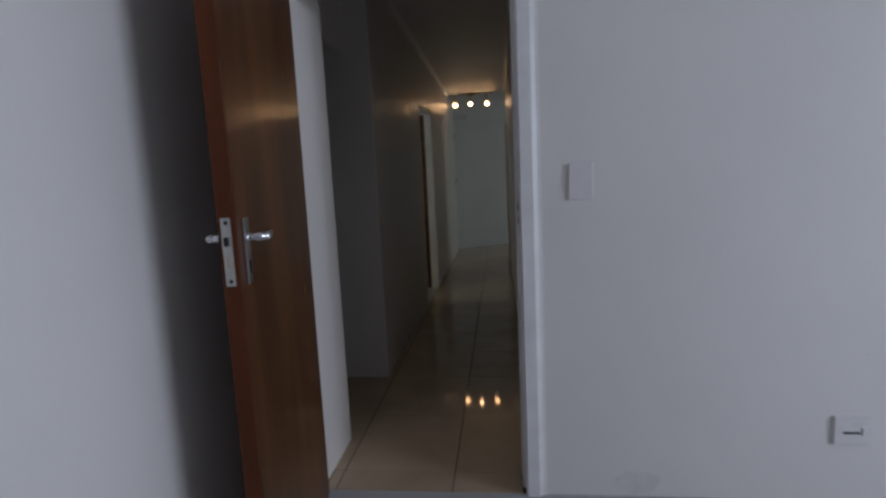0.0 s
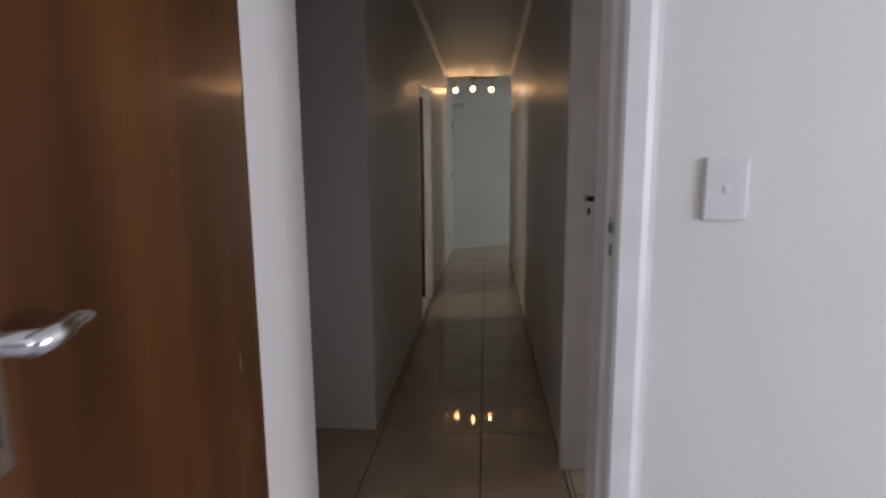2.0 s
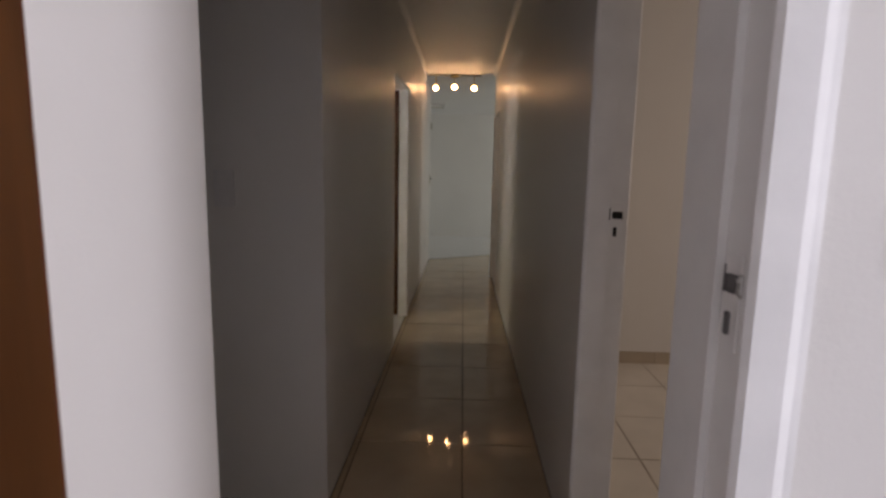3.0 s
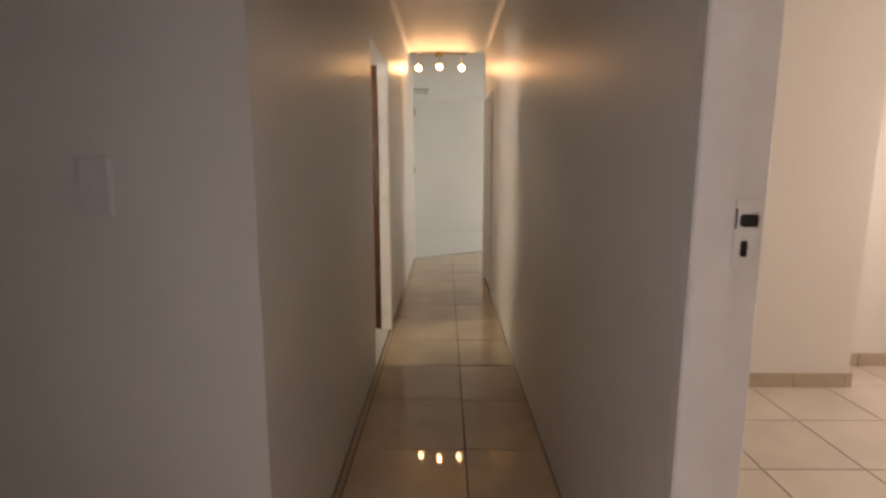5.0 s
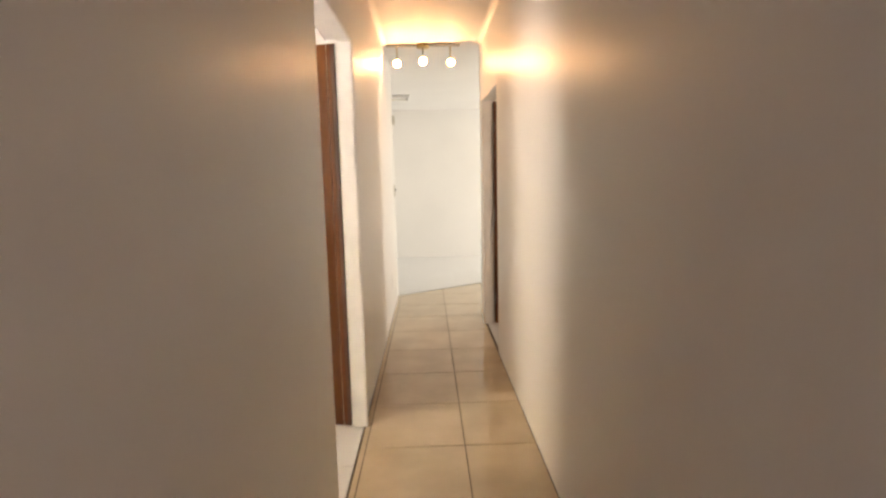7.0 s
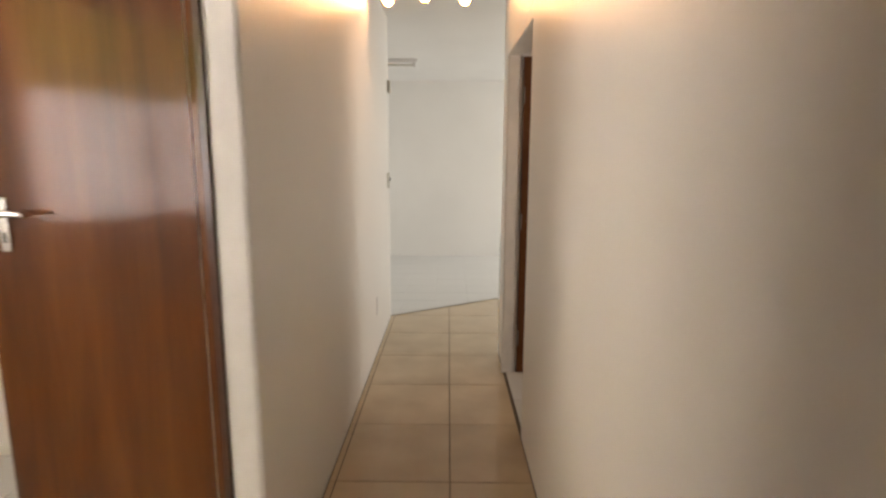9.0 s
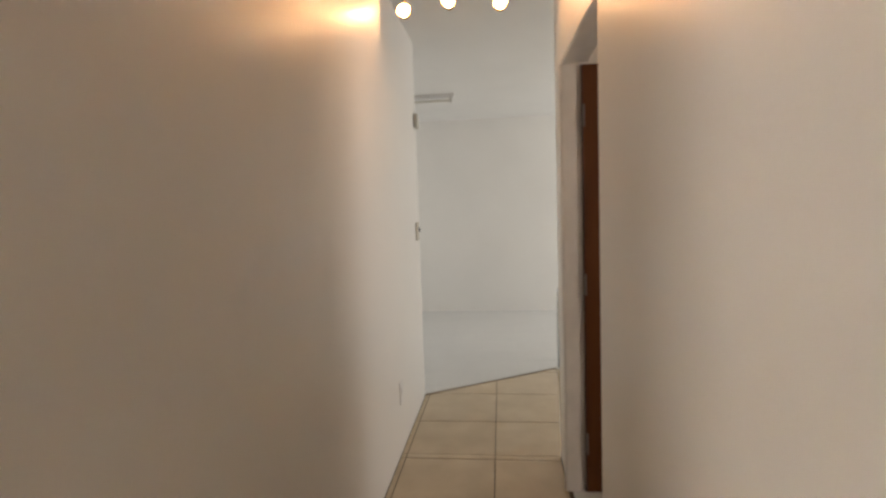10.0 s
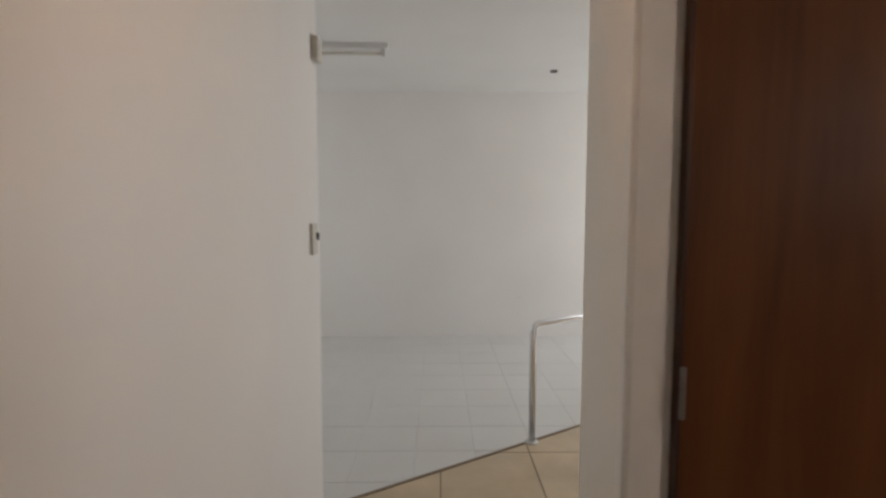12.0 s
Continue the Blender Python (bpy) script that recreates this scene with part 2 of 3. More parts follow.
# corridor, left side
structure("wall_left_stub", boxes((-T, L - 0.02, 4.05, 4.332, 0, H)), PAINT, "short white wall beside the bedroom door", "wall")
structure("wall_recess_front", boxes((-1.6, -T, 4.05, 4.18, 0, H)), PAINT, "white painted wall of a dark side recess", "wall")
structure("wall_recess_back", boxes((-1.6, L, 5.16, 5.30, 0, H)), PAINT, "white wall of a dark side recess with a switch", "wall")
structure("wall_recess_end", boxes((-1.73, -1.6, 4.05, 5.30, 0, H)), PAINT, "white wall closing the dark side recess", "wall")
structure("recess_header", boxes((-0.20, -0.16, 4.18, 5.16, 2.10, H)), PAINT, "white painted header over the side recess", "lintel")
structure("wall_corridor_left", boxes((-T, L, 5.30, 7.123, 0, H), (-T, L, 7.965, 11.24, 0, H), (-T, L, 7.123, 7.965, 2.07, H)), PAINT,
          "long white satin corridor wall with a door opening", "wall")

# corridor, right side
structure("wall_corridor_right", boxes((R, R + T, 4.94, 9.108, 0, H), (R, R + T, 10.02, 10.31, 0, H), (R, R + T, 4.05, 4.94, 2.10, H), (R, R + T, 9.108, 10.02, 2.105, H)), PAINT,
          "long white satin corridor wall with door openings", "wall")

# room on the right
structure("wall_side_room_far", boxes((R + T, 2.83, 6.88, 7.03, 0, H), (2.70, 2.83, 7.03, 7.35, 0, H), (2.83, 4.63, 7.22, 7.35, 0, H)), PAINT,
          "cream-lit white wall of the side room with a niche", "wall")
structure("wall_side_room_right", boxes((4.5, 4.63, 4.05, 5.4, 0, H), (4.5, 4.63, 6.6, 7.22, 0, H), (4.5, 4.63, 5.4, 6.6, 0, 0.9), (4.5, 4.63, 5.4, 6.6, 2.1, H)), PAINT,
          "white side room wall with a window opening", "wall")
structure("wall_side_room_near", boxes((3.0, 4.63, 4.052, 4.06, 0, H)), PAINT, "plain white side room wall", "wall")
skirting = structure("skirting_side_room", boxes((R + T, 2.838, 6.873, 6.88, 0, 0.083), (2.83, 2.838, 6.88, 7.22, 0, 0.083), (2.838, 4.5, 7.213, 7.22, 0, 0.083)), GROUT_TAN,
                     "beige tile skirting along the side room wall", "skirting")
for a, b, along_y, at in ((R + T, 2.846, False, 6.8695), (6.876, 7.209, True, 2.8415), (2.849, 4.5, False, 7.2095)):
    for i in range(math.ceil((b - a) / 0.30)):
        lo, hi = a + i * 0.30 + 0.002, min(b, a + (i + 1) * 0.30) - 0.002
        piece = (at - 0.0045, at + 0.0045, lo, hi, 0, 0.085) if along_y else (lo, hi, at - 0.0045, at + 0.0045, 0, 0.085)
        part("tile", boxes(piece, bevel=0.0015), SKIRT, skirting)

# room on the left
structure("wall_left_room_near", boxes((-2.7, -T, 5.30, 5.43, 0, H)), PAINT, "plain white wall of the left room", "wall")
structure("wall_left_room_far", boxes((-2.7, -T, 8.90, 9.03, 0, H)), PAINT, "plain white wall of the left room", "wall")
structure("wall_left_room_window", boxes((-2.83, -2.7, 5.30, 5.55, 0, H), (-2.83, -2.7, 7.2, 9.03, 0, H), (-2.83, -2.7, 5.55, 7.2, 0, 0.97), (-2.83, -2.7, 5.55, 7.2, 2.45, H)), PAINT,
          "white left room wall with a window opening", "wall")

# dark room on the right
structure("wall_dark_room_near", boxes((R + T, 2.6, 8.0, 8.13, 0, H)), PAINT, "plain white wall of an unlit room", "wall")
# the end wall's opening is added, out of view, for the fill lamp
structure("wall_dark_room_end", boxes((2.6, 2.73, 8.0, 8.45, 0, H), (2.6, 2.73, 9.05, 10.31, 0, H), (2.6, 2.73, 8.45, 9.05, 0, 1.4), (2.6, 2.73, 8.45, 9.05, 2.0, H)), PAINT, "plain white wall of an unlit room", "wall")

# hall
structure("wall_hall_near_right", boxes((R + T, 2.6, 10.18, 10.31, 0, H), (2.73, 4.6, 10.18, 10.31, 0, H)), PAINT, "plain white hall wall beside the corridor", "wall")
structure("wall_hall_far", boxes((-2.6, 4.73, 14.5, 14.63, -0.1, H)), PAINT, "tall white hall wall with a faint scuff", "wall")
structure("wall_hall_right", boxes((4.6, 4.73, 10.18, 12.6, -0.1, H), (4.6, 4.73, 14.2, 14.5, -0.1, H), (4.6, 4.73, 12.6, 14.2, -0.1, 0.8), (4.6, 4.73, 12.6, 14.2, 2.2, H)), PAINT,
          "white hall wall with a window opening", "wall")
structure("wall_hall_left", boxes((-2.73, -2.6, 11.11, 12.2, 0, H), (-2.73, -2.6, 13.8, 14.63, 0, H), (-2.73, -2.6, 12.2, 13.8, 0, 0.8), (-2.73, -2.6, 12.2, 13.8, 2.2, H)), PAINT,
          "white hall wall with a window opening", "wall")
structure("wall_hall_near_left", boxes((-2.6, -T, 11.11, 11.24, 0, H)), PAINT, "plain white hall wall beside the corridor", "wall")

# ceilings
structure("ceiling_bedroom", boxes((-0.19, 6.13, -4.63, 4.05, H, H + 0.1)), CEILING, "flat white painted bedroom ceiling", "ceiling")
structure("ceiling_corridor", boxes((-1.73, R + T, 4.05, 5.30, H, H + 0.1), (-T, R + T, 5.30, 11.24, H, H + 0.1)), CEILING, "flat white painted corridor ceiling", "ceiling")
structure("ceiling_side_room", boxes((R + T, 4.63, 3.92, 7.35, H, H + 0.1)), CEILING, "flat white painted side room ceiling", "ceiling")
structure("ceiling_left_room", boxes((-2.83, -T, 5.30, 9.03, H, H + 0.1)), CEILING, "flat white painted left room ceiling", "ceiling")
structure("ceiling_dark_room", boxes((R + T, 2.73, 8.0, 10.18, H, H + 0.1)), CEILING, "flat white ceiling of an unlit room", "ceiling")
structure("ceiling_hall", boxes((-2.73, 4.73, 11.24, 14.63, H, H + 0.1), (R + T, 4.73, 10.18, 11.24, H, H + 0.1)), CEILING, "flat white painted hall ceiling", "ceiling")


def cornice(x, sign, y0, y1, size=0.05):
    """A coved strip in the corner of wall and ceiling."""
    bm = bmesh.new()
    prof = [(0, 0), (0, -size)] + [(size * (1 - math.cos(a)), -size * (1 - math.sin(a))) for a in (0.25, 0.6, 0.95, 1.3)] + [(size, 0)]
    rings = [[bm.verts.new((x + sign * px, y, H + pz)) for px, pz in prof] for y in (y0, y1)]
    for i in range(len(prof)):
        j = (i + 1) % len(prof)
        bm.faces.new((rings[0][i], rings[0][j], rings[1][j], rings[1][i]))
    bm.faces.new(rings[0]), bm.faces.new(rings[1][::-1])
    return bm


structure("cornice_left", cornice(L, 1, 5.16, 10.16), CEILING, "white coved cornice along the corridor ceiling", "cornice")
structure("cornice_right", cornice(R, -1, 4.05, 10.16), CEILING, "white coved cornice along the corridor ceiling", "cornice")


# ---- door frames and doors ----
def frame_profile(pts, path, flush=False):
    """Sweeps a profile (across, out) up one jamb, over the head and down the other: path is (s0, s1, top)."""
    s0, s1, top = path
    bm = bmesh.new()
    rings = []
    for s, z, ds, dz in ((s0, 0, -1, 0), (s0, top, -1, 1), (s1, top, 1, 1), (s1, 0, 1, 0)):
        rings.append([bm.verts.new((s + ds * a, -0.003 if flush and ds > 0 and o > -0.003 else o, z + dz * a)) for a, o in pts])
    n = len(pts)
    for r, q in zip(rings, rings[1:]):
        for i in range(n):
            bm.faces.new((r[i], r[(i + 1) % n], q[(i + 1) % n], q[i]))
    bm.faces.new(rings[0][::-1]), bm.faces.new(rings[-1])
    return bm


def door_frame(name, m, width, label, depth=0.10, face=0.075, flush=False):
    """A pressed steel frame: opening from s = 0 to width, faces at out = 0.012 and -depth - 0.012, with a rebate."""
    o, i = 0.018, -depth - 0.012
    prof = [(0.0, o - 0.012), (0.003, o - 0.004), (0.008, o), (0.016, o), (0.022, o - 0.004), (0.026, o - 0.013), (face - 0.01, o - 0.011), (face, o - 0.014), (face, 0.0), (0.02, 0.0), (0.02, -depth), (face, -depth),
            (face, i + 0.008), (face - 0.012, i + 0.006), (face - 0.03, i - 0.004), (0.02, i - 0.006), (0.012, i), (0.012, i + 0.055), (0.0, i + 0.055)]
    bm = frame_profile(prof, (0.0, width, 2.035), flush)
    bm.transform(m)
    return structure(name, bm, FRAME, label, "door frame")


def lever_set(door, s, side, z=1.178, sign=1, face=0.0, reach=1.0, stand=0.05):
    """A long back plate with a lever on one face of a leaf: s is its place along the leaf, side the way out of the face."""
    plate = part("back_plate", boxes((s - 0.018, s + 0.018, face, face + side * 0.009, z - 0.11, z + 0.046), bevel=0.003), CHROME, door, "chrome handle plate")
    part("keyhole", boxes((s - 0.005, s + 0.005, face + side * 0.0085, face + side * 0.0105, z - 0.085, z - 0.055), bevel=0.001), BLACK, plate)
    y = face + side * stand
    bm = tube(bmesh.new(), [(s, face + side * 0.006, z), (s, face + side * 0.02, z), (s, y, z)], 0.01)
    sign *= reach
    tube(bm, [(s - sign * 0.008, y, z), (s + sign * 0.022, y, z + 0.001), (s + sign * 0.045, y - side * 0.004, z + 0.004), (s + sign * 0.07, y - side * 0.006, z + 0.002), (s + sign * 0.079, y - side * 0.006, z - 0.002)],
         0.01, taper=[0.009, 0.0105, 0.0095, 0.008, 0.004])
    part("lever", bm, CHROME, door, "chrome lever handle", True)


def door_leaf(name, m, width, face_mat, edge_mat, label, thick=0.04, lever_sign=-1, lock=True, hinge_edge=0.006, inset=0.053, lever_z=1.178, reach=1.0):
    """A flush leaf, hinge at s = 0; the faces lie at out = 0 and -thick."""
    door = base(name, m, label, "door")
    top = 2.03
    part("leaf", boxes((hinge_edge, width - 0.008, -thick, 0, 0.008, top), bevel=0.0015), face_mat, door)
    part("lock_edging", boxes((width - 0.008, width, -thick, 0, 0.008, top), bevel=0.0015), edge_mat, door, "reddish wooden door edging")
    part("hinge_edging", boxes((0.0, hinge_edge, -thick, 0, 0.008, top), bevel=0.0015), edge_mat, door, "reddish wooden door edging")
    if lock:
        plate = part("lock_plate", boxes((width, width + 0.003, -thick + 0.008, -0.010, 1.073, 1.228), bevel=0.001), STEEL, door, "steel lock face plate")
        part("latch", boxes((width + 0.0025, width + 0.013, -thick + 0.014, -0.017, 1.165, 1.185), bevel=0.003), BLACK, plate)
        part("bolt", boxes((width + 0.0025, width + 0.005, -thick + 0.016, -0.020, 1.115, 1.14), bevel=0.001), BRASS, plate, "brass dead bolt")
        for z in (1.084, 1.217):
            part("screw", tube(bmesh.new(), [(width + 0.002, -thick / 2, z), (width + 0.0042, -thick / 2, z)], 0.0045, 10), BLACK, plate)
    lever_set(door, width - inset, 1, lever_z, lever_sign, 0.0, reach)
    lever_set(door, width - inset, -1, lever_z, lever_sign, -thick, reach, 0.036)
    for z in (0.25, 1.02, 1.8):
        hinge = tube(bmesh.new(), [(0.004, -thick - 0.006, z - 0.05), (0.004, -thick - 0.006, z + 0.05)], 0.006, 10)
        part("hinge", hinge, GREYHOLE, door, "dull steel hinge", True)
    return door


def along(x, y, dx, dy):
    """A pose whose s runs along (dx, dy) in plan and whose 'out' lies to the left of it."""
    d = Vector((dx, dy, 0)).normalized()
    return Matrix(((d.x, -d.y, 0, x), (d.y, d.x, 0, y), (0, 0, 1, 0), (0, 0, 0, 1)))


# bedroom door, standing open into the bedroom
door_frame("frame_bedroom_door", along(0.83, 4.05, -1, 0) @ Matrix.Scale(-1, 4, (0, 1, 0)), 0.885, "white painted steel bedroom door frame", depth=0.15, face=0.095)
bedroom_door = door_leaf("door_bedroom", along(0.022, 3.862, 0.16, -0.855), 0.865, WOOD, EDGE, "open orange-brown veneered bedroom door with chrome handles")
part("scratch", boxes((0.155, 0.158, 0.0, 0.0006, 0.90, 0.935)), SKIRT, bedroom_door, "pale scratch in the veneer")

# side room frame, its leaf folded back out of sight against the near wall
door_frame("frame_side_room", along(R, 4.87, 0, -1) @ Matrix.Scale(-1, 4, (0, 1, 0)), 0.74, "white painted steel side room door frame")
# left room door
door_frame("frame_left_room", along(L, 7.94, 0, -1), 0.795, "white painted steel left room door frame", face=0.04, flush=True)
door_leaf("door_left_room", along(-0.074, 7.942, -0.970, 0.242), 0.80, WOOD_GLOSS, EDGE_DARK, "open glossy red-brown door reflecting a window", hinge_edge=0.022, inset=0.105, lever_z=1.235, reach=1.6)
# dark room door
door_frame("frame_dark_room", along(R, 9.95, 0, -1) @ Matrix.Scale(-1, 4, (0, 1, 0)), 0.822, "white painted steel door frame of an unlit room", flush=True)
dark_m = along(R + 0.078, 9.975, 0.99, 0.05)
door_leaf("door_dark_room", dark_m, 0.80, WOOD_DARK, EDGE_DARK, "open dark brown veneered door to an unlit room", lever_sign=-1)


def strike(name, m, label, hole=BLACK):
    """A strike plate with a slot, a latch hole and a bolt hole, in a jamb; its face looks along +y of m."""
    ob = base(name, m, label, "strike plate")
    part("plate", boxes((-0.02, 0.02, 0, 0.002, -0.06, 0.06), bevel=0.0008), FRAME, ob, "paint-covered plate")
    part("latch_hole", boxes((-0.018, 0.011, 0.0012, 0.0035, 0.012, 0.034), bevel=0.006), hole, ob)
    part("latch_slot", boxes((0.0165, 0.0195, 0.0012, 0.0032, 0.008, 0.044), bevel=0.001), hole, ob)
    part("bolt_hole", boxes((-0.004, 0.006, 0.0012, 0.0035, -0.042, -0.013), bevel=0.004), hole, ob)
    part("lip", tube(bmesh.new(), [(-0.019, 0.001, 0.010), (-0.021, 0.006, 0.016), (-0.021, 0.006, 0.030), (-0.019, 0.001, 0.036)], 0.0025, 8), STEEL, ob, "bent steel lip", True)
    return ob


strike("strike_plate", along(0.972, 4.869, 1, 0) @ pose(0, 0, 1.165, 0, 0, 180), "white painted strike plate with black latch holes")
strike("strike_plate", along(0.8415, 3.918, 0, 1) @ pose(0, 0, 1.15), "white painted strike plate with grey latch holes", GREYHOLE)


# ---- ceiling light with three spots ----
def ceiling_spots():
    lamp = base("ceiling_light", pose(0.37, 10.2, H), "ceiling light bar with three glowing warm spots", "lamp")
    part("bar", boxes((-0.34, 0.34, -0.022, 0.022, -0.018, 0), bevel=0.005), PLASTIC_OLD, lamp, "slim cream ceiling bar")
    part("canopy", tube(bmesh.new(), [(0, 0, 0), (0, 0, -0.03), (0, 0, -0.036)], 0.06, 24, taper=[0.06, 0.06, 0.045]), BRASS, lamp, "round brass canopy", True)
    for x, y in ((-0.243, -0.02), (-0.002, -0.10), (0.252, -0.03)):
        z = -0.17
        head = bmesh.new()
        prof = [(0.012, 0.085), (0.022, 0.078), (0.03, 0.05), (0.036, 0.02), (0.038, 0.0), (0.034, 0.0), (0.032, 0.02), (0.026, 0.05), (0.012, 0.07)]
        sides, rings = 20, []
        for r, d in prof:
            rings.append([head.verts.new((x + r * math.cos(2 * math.pi * k / sides), y + d, z + r * math.sin(2 * math.pi * k / sides))) for k in range(sides)])
        for a, b in zip(rings, rings[1:]):
            for k in range(sides):
                head.faces.new((a[k], a[(k + 1) % sides], b[(k + 1) % sides], b[k]))
        head.faces.new(rings[0]), head.faces.new(rings[-1])
        spot = part("spot_head", head, BRASS, lamp, "small brass spot head", True)
        part("arm", tube(bmesh.new(), [(x, 0.0, -0.02), (x, y + 0.05, -0.08), (x, y + 0.055, z + 0.03)], 0.006, 10), BRASS, lamp, "", True)
        bm = bmesh.new()
        bmesh.ops.create_uvsphere(bm, u_segments=16, v_segments=10, radius=0.024, matrix=Matrix.Translation((x, y + 0.018, z)))
        part("bulb", bm, BULB_GLOW, spot, "glowing warm bulb", True)


ceiling_spots()


# ---- switches, sockets, boxes ----
def switch(m, label, mat=PLASTIC, w=0.08, h=0.125, d=0.014):
    ob = base("light_switch", m, label, "switch")
    part("plate", boxes((-w / 2, w / 2, 0, d, -h / 2, h / 2), bevel=0.004), mat, ob)
    part("rocker", boxes((-0.007, 0.007, d - 0.002, d + 0.0015, -0.009, 0.009), bevel=0.0012), mat, ob)
    return ob


switch(pose(1.07, 3.90, 1.26, 0, 0, 180), "white plastic light switch on the bedroom wall", w=0.09, h=0.135, d=0.011)
switch(pose(-0.365, 5.16, 1.236, 0, 0, 180), "white plastic light switch in the dim recess", w=0.075, h=0.135)
hall_switch = switch(pose(L, 11.12, 1.245, 0, 0, -90), "cream plastic light switch with a dark rocker", PLASTIC_OLD, w=0.08, h=0.13)
part("dark_rocker", boxes((-0.035, -0.012, 0.012, 0.022, -0.005, 0.025), bevel=0.002), BLACK, hall_switch)

socket = base("wall_socket", pose(2.055, 3.90, 0.288, 0, 0, 180), "white plastic wall socket low on the bedroom wall", "socket")
part("plate", boxes((-0.066, 0.066, 0, 0.012, -0.056, 0.056), bevel=0.004), PLASTIC, socket)
part("rocker", boxes((-0.05, -0.03, 0.011, 0.016, -0.02, 0.015), bevel=0.002), PLASTIC, socket)
part("socket_slot", boxes((-0.025, 0.035, 0.0115, 0.0135, -0.012, -0.004), bevel=0.001), BLACK, socket, "dark socket slots")
hall_socket = base("wall_socket", pose(L, 10.35, 0.35, 0, 0, -90), "faint white socket low on the corridor wall", "socket")
part("plate", boxes((-0.045, 0.045, 0, 0.005, -0.065, 0.065), bevel=0.002), PLASTIC, hall_socket)
part("rocker", boxes((-0.01, 0.01, 0.004, 0.008, -0.02, 0.02), bevel=0.002), PLASTIC, hall_socket)

chime = base("door_chime", pose(L, 11.19, 2.03, 0, 0, -90), "small off-white wall box high at the corridor's end", "alarm box")
part("housing", boxes((-0.04, 0.04, 0, 0.03, -0.05, 0.05), bevel=0.01), PLASTIC_OLD, chime)
part("backing_plate", boxes((-0.036, 0.036, 0, 0.004, -0.06, 0.06), bevel=0.002), PLASTIC, chime)

# fluorescent fitting on the hall ceiling
tube_light = base("fluorescent_light", pose(-0.43, 12.93, H), "unlit white fluorescent batten under the hall ceiling", "lamp")
part("housing", boxes((-0.58, 0.58, -0.03, 0.03, -0.035, 0), bevel=0.005), PLASTIC, tube_light)
part("tube", tube(bmesh.new(), [(-0.55, 0, -0.066), (0.53, 0, -0.066)], 0.013), PLASTIC_OLD, tube_light, "unlit fluorescent tube", True)
for s in (-0.56, 0.545):
    part("tube_holder", boxes((s - 0.012, s + 0.012, -0.02, 0.02, -0.086, -0.03), bevel=0.004), STEEL, tube_light, "grey tube holder")
hook = base("ceiling_hook", pose(1.55, 13.65, H), "small dark metal hook in the hall ceiling", "hook")
part("rose", tube(bmesh.new(), [(0, 0, 0), (0, 0, -0.008)], 0.035, 16), BLACK, hook)
part("stem", tube(bmesh.new(), [(0, 0, -0.008), (0, 0, -0.012), (0.006, 0, -0.016)], 0.004, 8), BLACK, hook)

# chrome hand rail along the edge of the floor
rail = base("hand_rail", pose(P[0], P[1], 0), "low bent chrome tube rail standing on the floor edge", "railing")
u = (Vector((*P, 0)) - Vector((*A, 0))).normalized()
bend = [(0, 0, 0.004), (0, 0, 0.66)] + [tuple(u * 0.045 * (1 - math.cos(a)) + Vector((0, 0, 0.66 + 0.045 * math.sin(a)))) for a in (0.4, 0.8, 1.2, 1.57)] + [tuple(u * 1.6 + Vector((0, 0, 0.705)))]
part("tube", tube(bmesh.new(), bend, 0.019, 16), CHROME, rail, "", True)
part("floor_flange", tube(bmesh.new(), [(0, 0, 0), (0, 0, 0.0045), (0, 0, 0.01)], 0.04, 20, taper=[0.04, 0.04, 0.022]), STEEL, rail, "round steel flange")
part("end_post", tube(bmesh.new(), [tuple(u * 1.58), tuple(u * 1.58 + Vector((0, 0, 0.70)))], 0.017, 14), CHROME, rail, "", True)

# wall scuffs
def scuff(name, m, w, h, label, seed):
    rng = random.Random(seed)
    bm = bmesh.new()
    ring = [bm.verts.new((w * (0.8 + 0.4 * rng.random()) * math.cos(a), h * (0.8 + 0.4 * rng.random()) * math.sin(a), 0)) for a in [2 * math.pi * k / 18 for k in range(18)]]
    bm.faces.new(ring)
    ob = new(name, finish(bm, name, STAIN))
    ob.matrix_world = m
    return tagged(ob, label, "stain", "", "structure")


scuff("wall_scuff_bedroom", pose(1.28, 3.898, 0.06, 90), 0.09, 0.05, "faint grey stain low on the bedroom wall", 7)
scuff("wall_scuff_hall", pose(1.40, 14.498, 0.42, 90), 0.03, 0.02, "faint grey scuff on the hall wall", 4)


# ---- windows ----
def window(name, m, width, height, sill, label):
    """A steel casement in an opening: s from 0 to width along m, out of the room is +y."""
    win = tagged(base(name, m, label, "window"), "", "", "", "structure")
    part("window_frame", boxes((0, 0.04, 0.05, 0.09, sill, sill + height), (width - 0.04, width, 0.05, 0.09, sill, sill + height),
                               (0.04, width - 0.04, 0.05, 0.09, sill, sill + 0.04), (0.04, width - 0.04, 0.05, 0.09, sill + height - 0.04, sill + height),
                               (width / 2 - 0.02, width / 2 + 0.02, 0.05, 0.09, sill + 0.04, sill + height - 0.04)), FRAME, win)
    for a, b in ((0.04, width / 2 - 0.02), (width / 2 + 0.02, width - 0.04)):
        pane = part("pane", boxes((a, b, 0.068, 0.072, sill + 0.04, sill + height - 0.04)), GLASS, win)
        pane.visible_shadow = False
    part("window_sill", boxes((-0.03, width + 0.03, -0.03, 0.045, sill - 0.025, sill), bevel=0.004), FRAME, win)
    return win


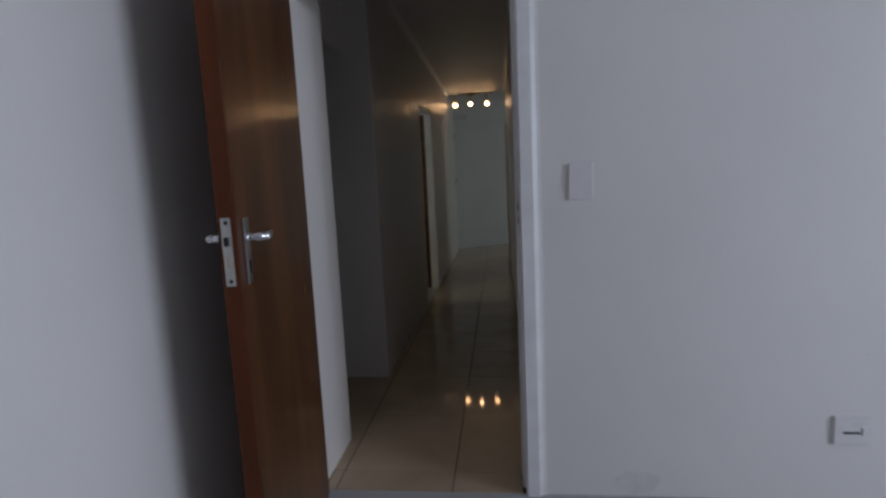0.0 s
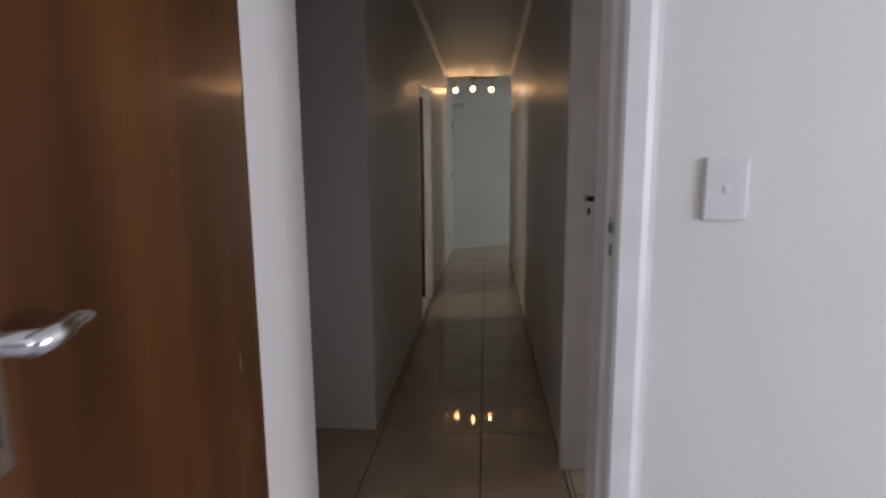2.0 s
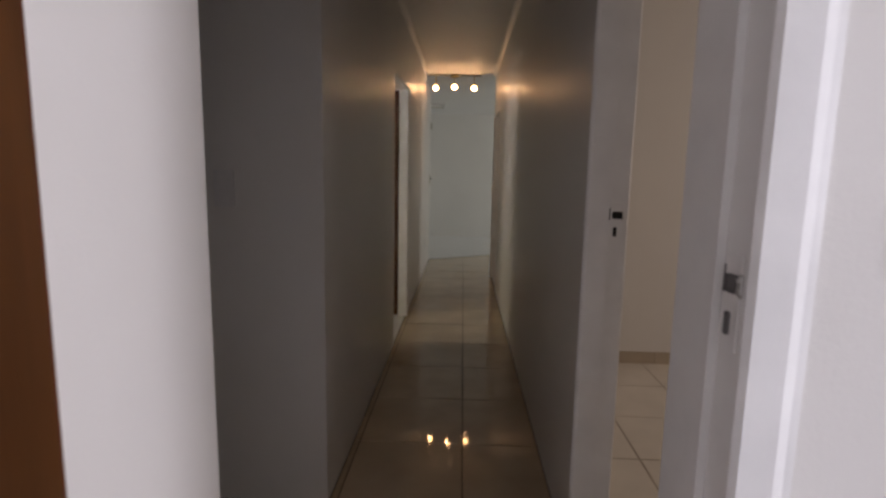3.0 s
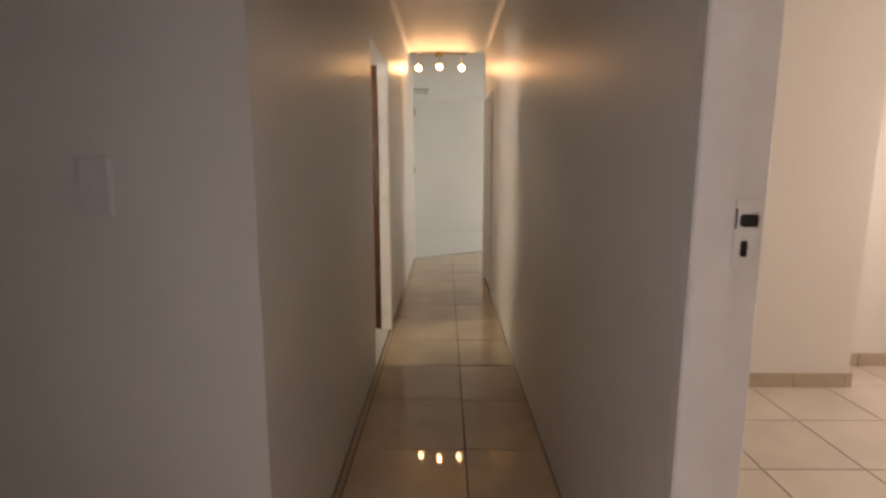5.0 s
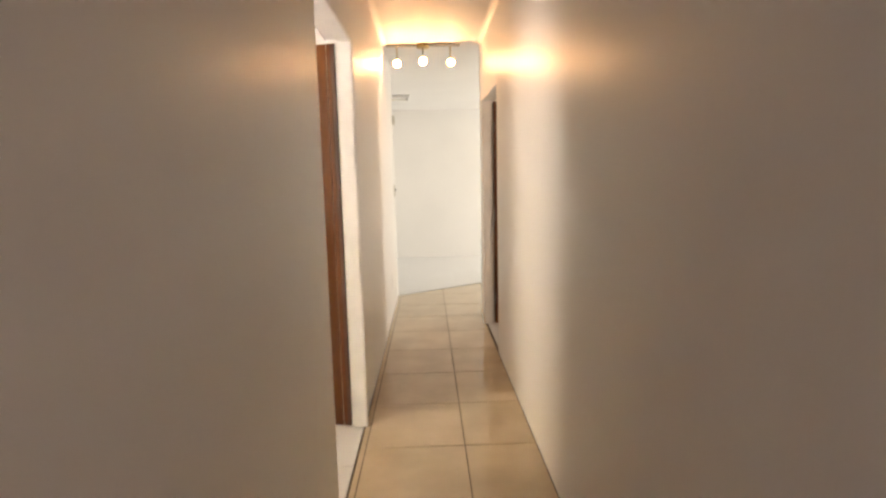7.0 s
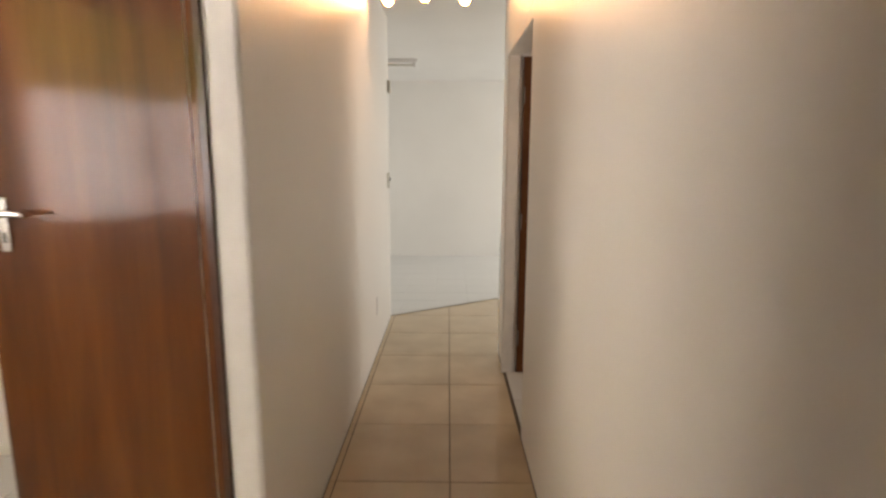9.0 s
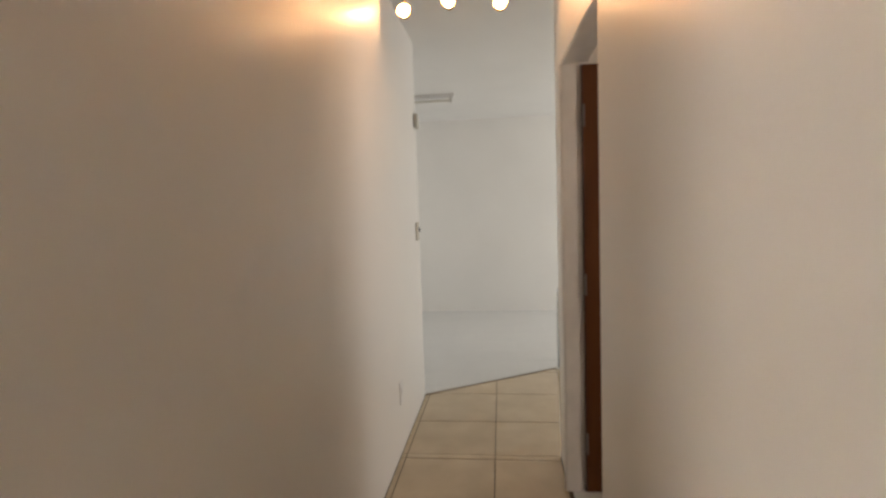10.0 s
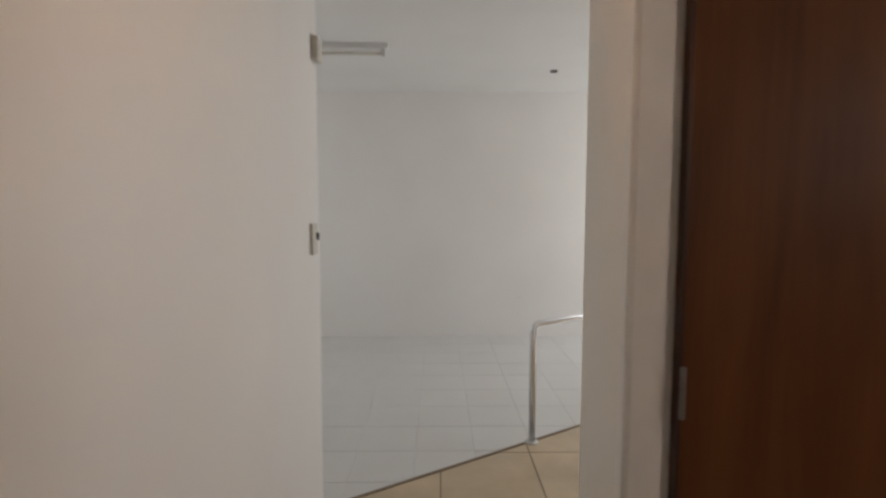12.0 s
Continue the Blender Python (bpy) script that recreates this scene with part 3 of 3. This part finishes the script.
window("window_bedroom", along(6.0, 2.4, 0, -1), 1.9, 1.4, 0.85, "wide white steel bedroom window with two panes")
# unseen window added around the dark room's fill lamp
window("window_dark_room_added", along(2.6, 9.05, 0, -1), 0.6, 0.6, 1.4, "added unseen small white steel window with two panes")
window("window_side_room", along(4.5, 6.6, 0, -1), 1.2, 1.2, 0.9, "white steel side room window with two panes")
window("window_hall", along(4.6, 14.2, 0, -1), 1.6, 1.4, 0.8, "white steel hall window with two panes")
window("window_hall", along(-2.6, 12.2, 0, 1), 1.6, 1.4, 0.8, "white steel hall window with two panes")
window("window_left_room", along(-2.7, 5.55, 0, 1), 1.65, 1.48, 0.97, "white steel left room window with two panes")

# self-lit panels added outside the left room's window: a bright yard below, garden above
structure("backdrop_yard", boxes((-4.6, -4.5, 2.0, 9.0, -0.5, 2.05)), SKY_GLOW, "glowing panel standing in for the bright yard outside the window", "backdrop")
structure("backdrop_garden", boxes((-4.6, -4.5, 2.0, 9.0, 2.052, 5.0)), LEAF_GLOW, "glowing green panel standing in for garden foliage outside the window", "backdrop")

# ---- floors and their tiles ----
Z = -0.0035  # the bed of the joints, below the tiles' faces
floor = structure("floor_corridor", boxes((-1.73, R, 4.05, 5.30, -0.08, Z), (-T, R, 3.90, 4.05, -0.08, Z), (-T, R, 5.30, 7.06, -0.08, Z), (0, R, 7.06, 8.02, -0.08, Z), (-T, R, 8.02, 11.24, -0.08, Z), (R, 4.6, 10.31, 11.24, -0.08, Z)), GROUT,
                  "beige glazed tile floor with dark joints", "floor")
bm = bmesh.new()
low = [bm.verts.new((x, y, -0.08)) for x, y in ((A[0], 11.24), (4.6, 11.24), (4.6, 14.15))]
upp = [bm.verts.new((v.co.x, v.co.y, Z)) for v in low]
bm.faces.new(low[::-1]), bm.faces.new(upp)
for i in range(3):
    bm.faces.new((low[i], low[(i + 1) % 3], upp[(i + 1) % 3], upp[i]))
part("joint_bed", bm, GROUT, floor)
XS = [L + 0.003, 0.032, 0.535, R - 0.002]
lay_tiles(floor, TILE, XS, steps(5.16, 10.31, 0.5115, 6.166), 0, 0.0045)
lay_tiles(floor, TILE, [-1.58, -1.474, -0.971, -0.468, 0.032, 0.535, R - 0.002], steps(4.05, 5.16, 0.5115, 6.166), 0, 0.0045)
lay_tiles(floor, TILE, [-0.018, 0.032, 0.535, R - 0.07], [3.902, 4.05], 0, 0.004)
lay_tiles(floor, TILE, [L + 0.003, 0.032, 0.535, 1.038, 1.541, 2.044, 2.547, 3.05, 3.553, 4.056, 4.598], steps(10.31, 14.2, 0.5115, 6.166), 0, 0.0045, cuts=[(Q, A)])
trim = bmesh.new()
n = Vector((-u.y, u.x, 0))
pts = [Vector((*A, 0)), Vector((*A, 0)) + u * 5.44]
ring = [trim.verts.new(p + n * o + Vector((0, 0, z))) for p in pts for o, z in ((0.0, -0.02), (0.022, -0.02), (0.022, 0.002), (0.0, 0.002))]
for f in ((0, 1, 5, 4), (1, 2, 6, 5), (2, 3, 7, 6), (3, 0, 4, 7), (0, 3, 2, 1), (4, 5, 6, 7)):
    trim.faces.new([ring[i] for i in f])
structure("floor_edge_trim", trim, GROUT_BROWN, "dark brown trim between beige and white floor", "trim")

white = bmesh.new()
n0 = n * 0.022
o0 = [Vector((-2.6, 11.24, 0)), Vector((*A, 0)) + n0, Vector((*A, 0)) + u * 5.44 + n0, Vector((4.6, 14.5, 0)), Vector((-2.6, 14.5, 0))]
lo = [white.verts.new((p.x, min(p.y, 14.5), -0.1)) for p in o0]
up = [white.verts.new((p.x, min(p.y, 14.5), -0.006)) for p in o0]
white.faces.new(lo[::-1]), white.faces.new(up)
for i in range(len(lo)):
    j = (i + 1) % len(lo)
    white.faces.new((lo[i], lo[j], up[j], up[i]))
white_floor = structure("floor_hall_white", white, GROUT_PALE, "white glazed tile floor of the hall", "floor")
lay_tiles(white_floor, TILE_WHITE, steps(-2.6, 4.6, 0.335, 0.06), steps(11.24, 14.5, 0.335, 14.5), -0.004, 0.0015, cuts=[((A[0] + n0.x, A[1] + n0.y), (Q[0] + n0.x, Q[1] + n0.y))])

side_floor = structure("floor_side_room", boxes((R, 4.5, 4.05, 7.22, -0.08, Z)), GROUT_TAN, "cream tile floor with tan joints", "floor")
lay_tiles(side_floor, TILE_PALE, steps(R + 0.002, 4.5, 0.444, 1.809), steps(4.13, 7.22, 0.441, 6.017), 0, 0.007)
left_floor = structure("floor_left_room", boxes((-2.7, 0.0, 5.43, 8.9, -0.082, Z - 0.001)), GROUT, "white tile floor of the left room", "floor")
lay_tiles(left_floor, TILE_WHITE, steps(-2.7, -0.004, 0.33, -0.004), steps(5.43, 8.9, 0.46, 7.54), 0.001, 0.006)
dark_floor = structure("floor_dark_room", boxes((R, 2.6, 8.13, 10.18, -0.082, Z - 0.001)), GROUT, "pale tile floor of an unlit room", "floor")
lay_tiles(dark_floor, TILE_WHITE, steps(R + 0.014, 2.6, 0.33, R + 0.014), steps(8.13, 10.18, 0.46, 9.54), 0.001, 0.006)
structure("floor_bedroom", boxes((-0.06, 6.0, -4.5, 3.90, -0.08, 0.0)), CARPET, "pale grey bedroom carpet", "floor")
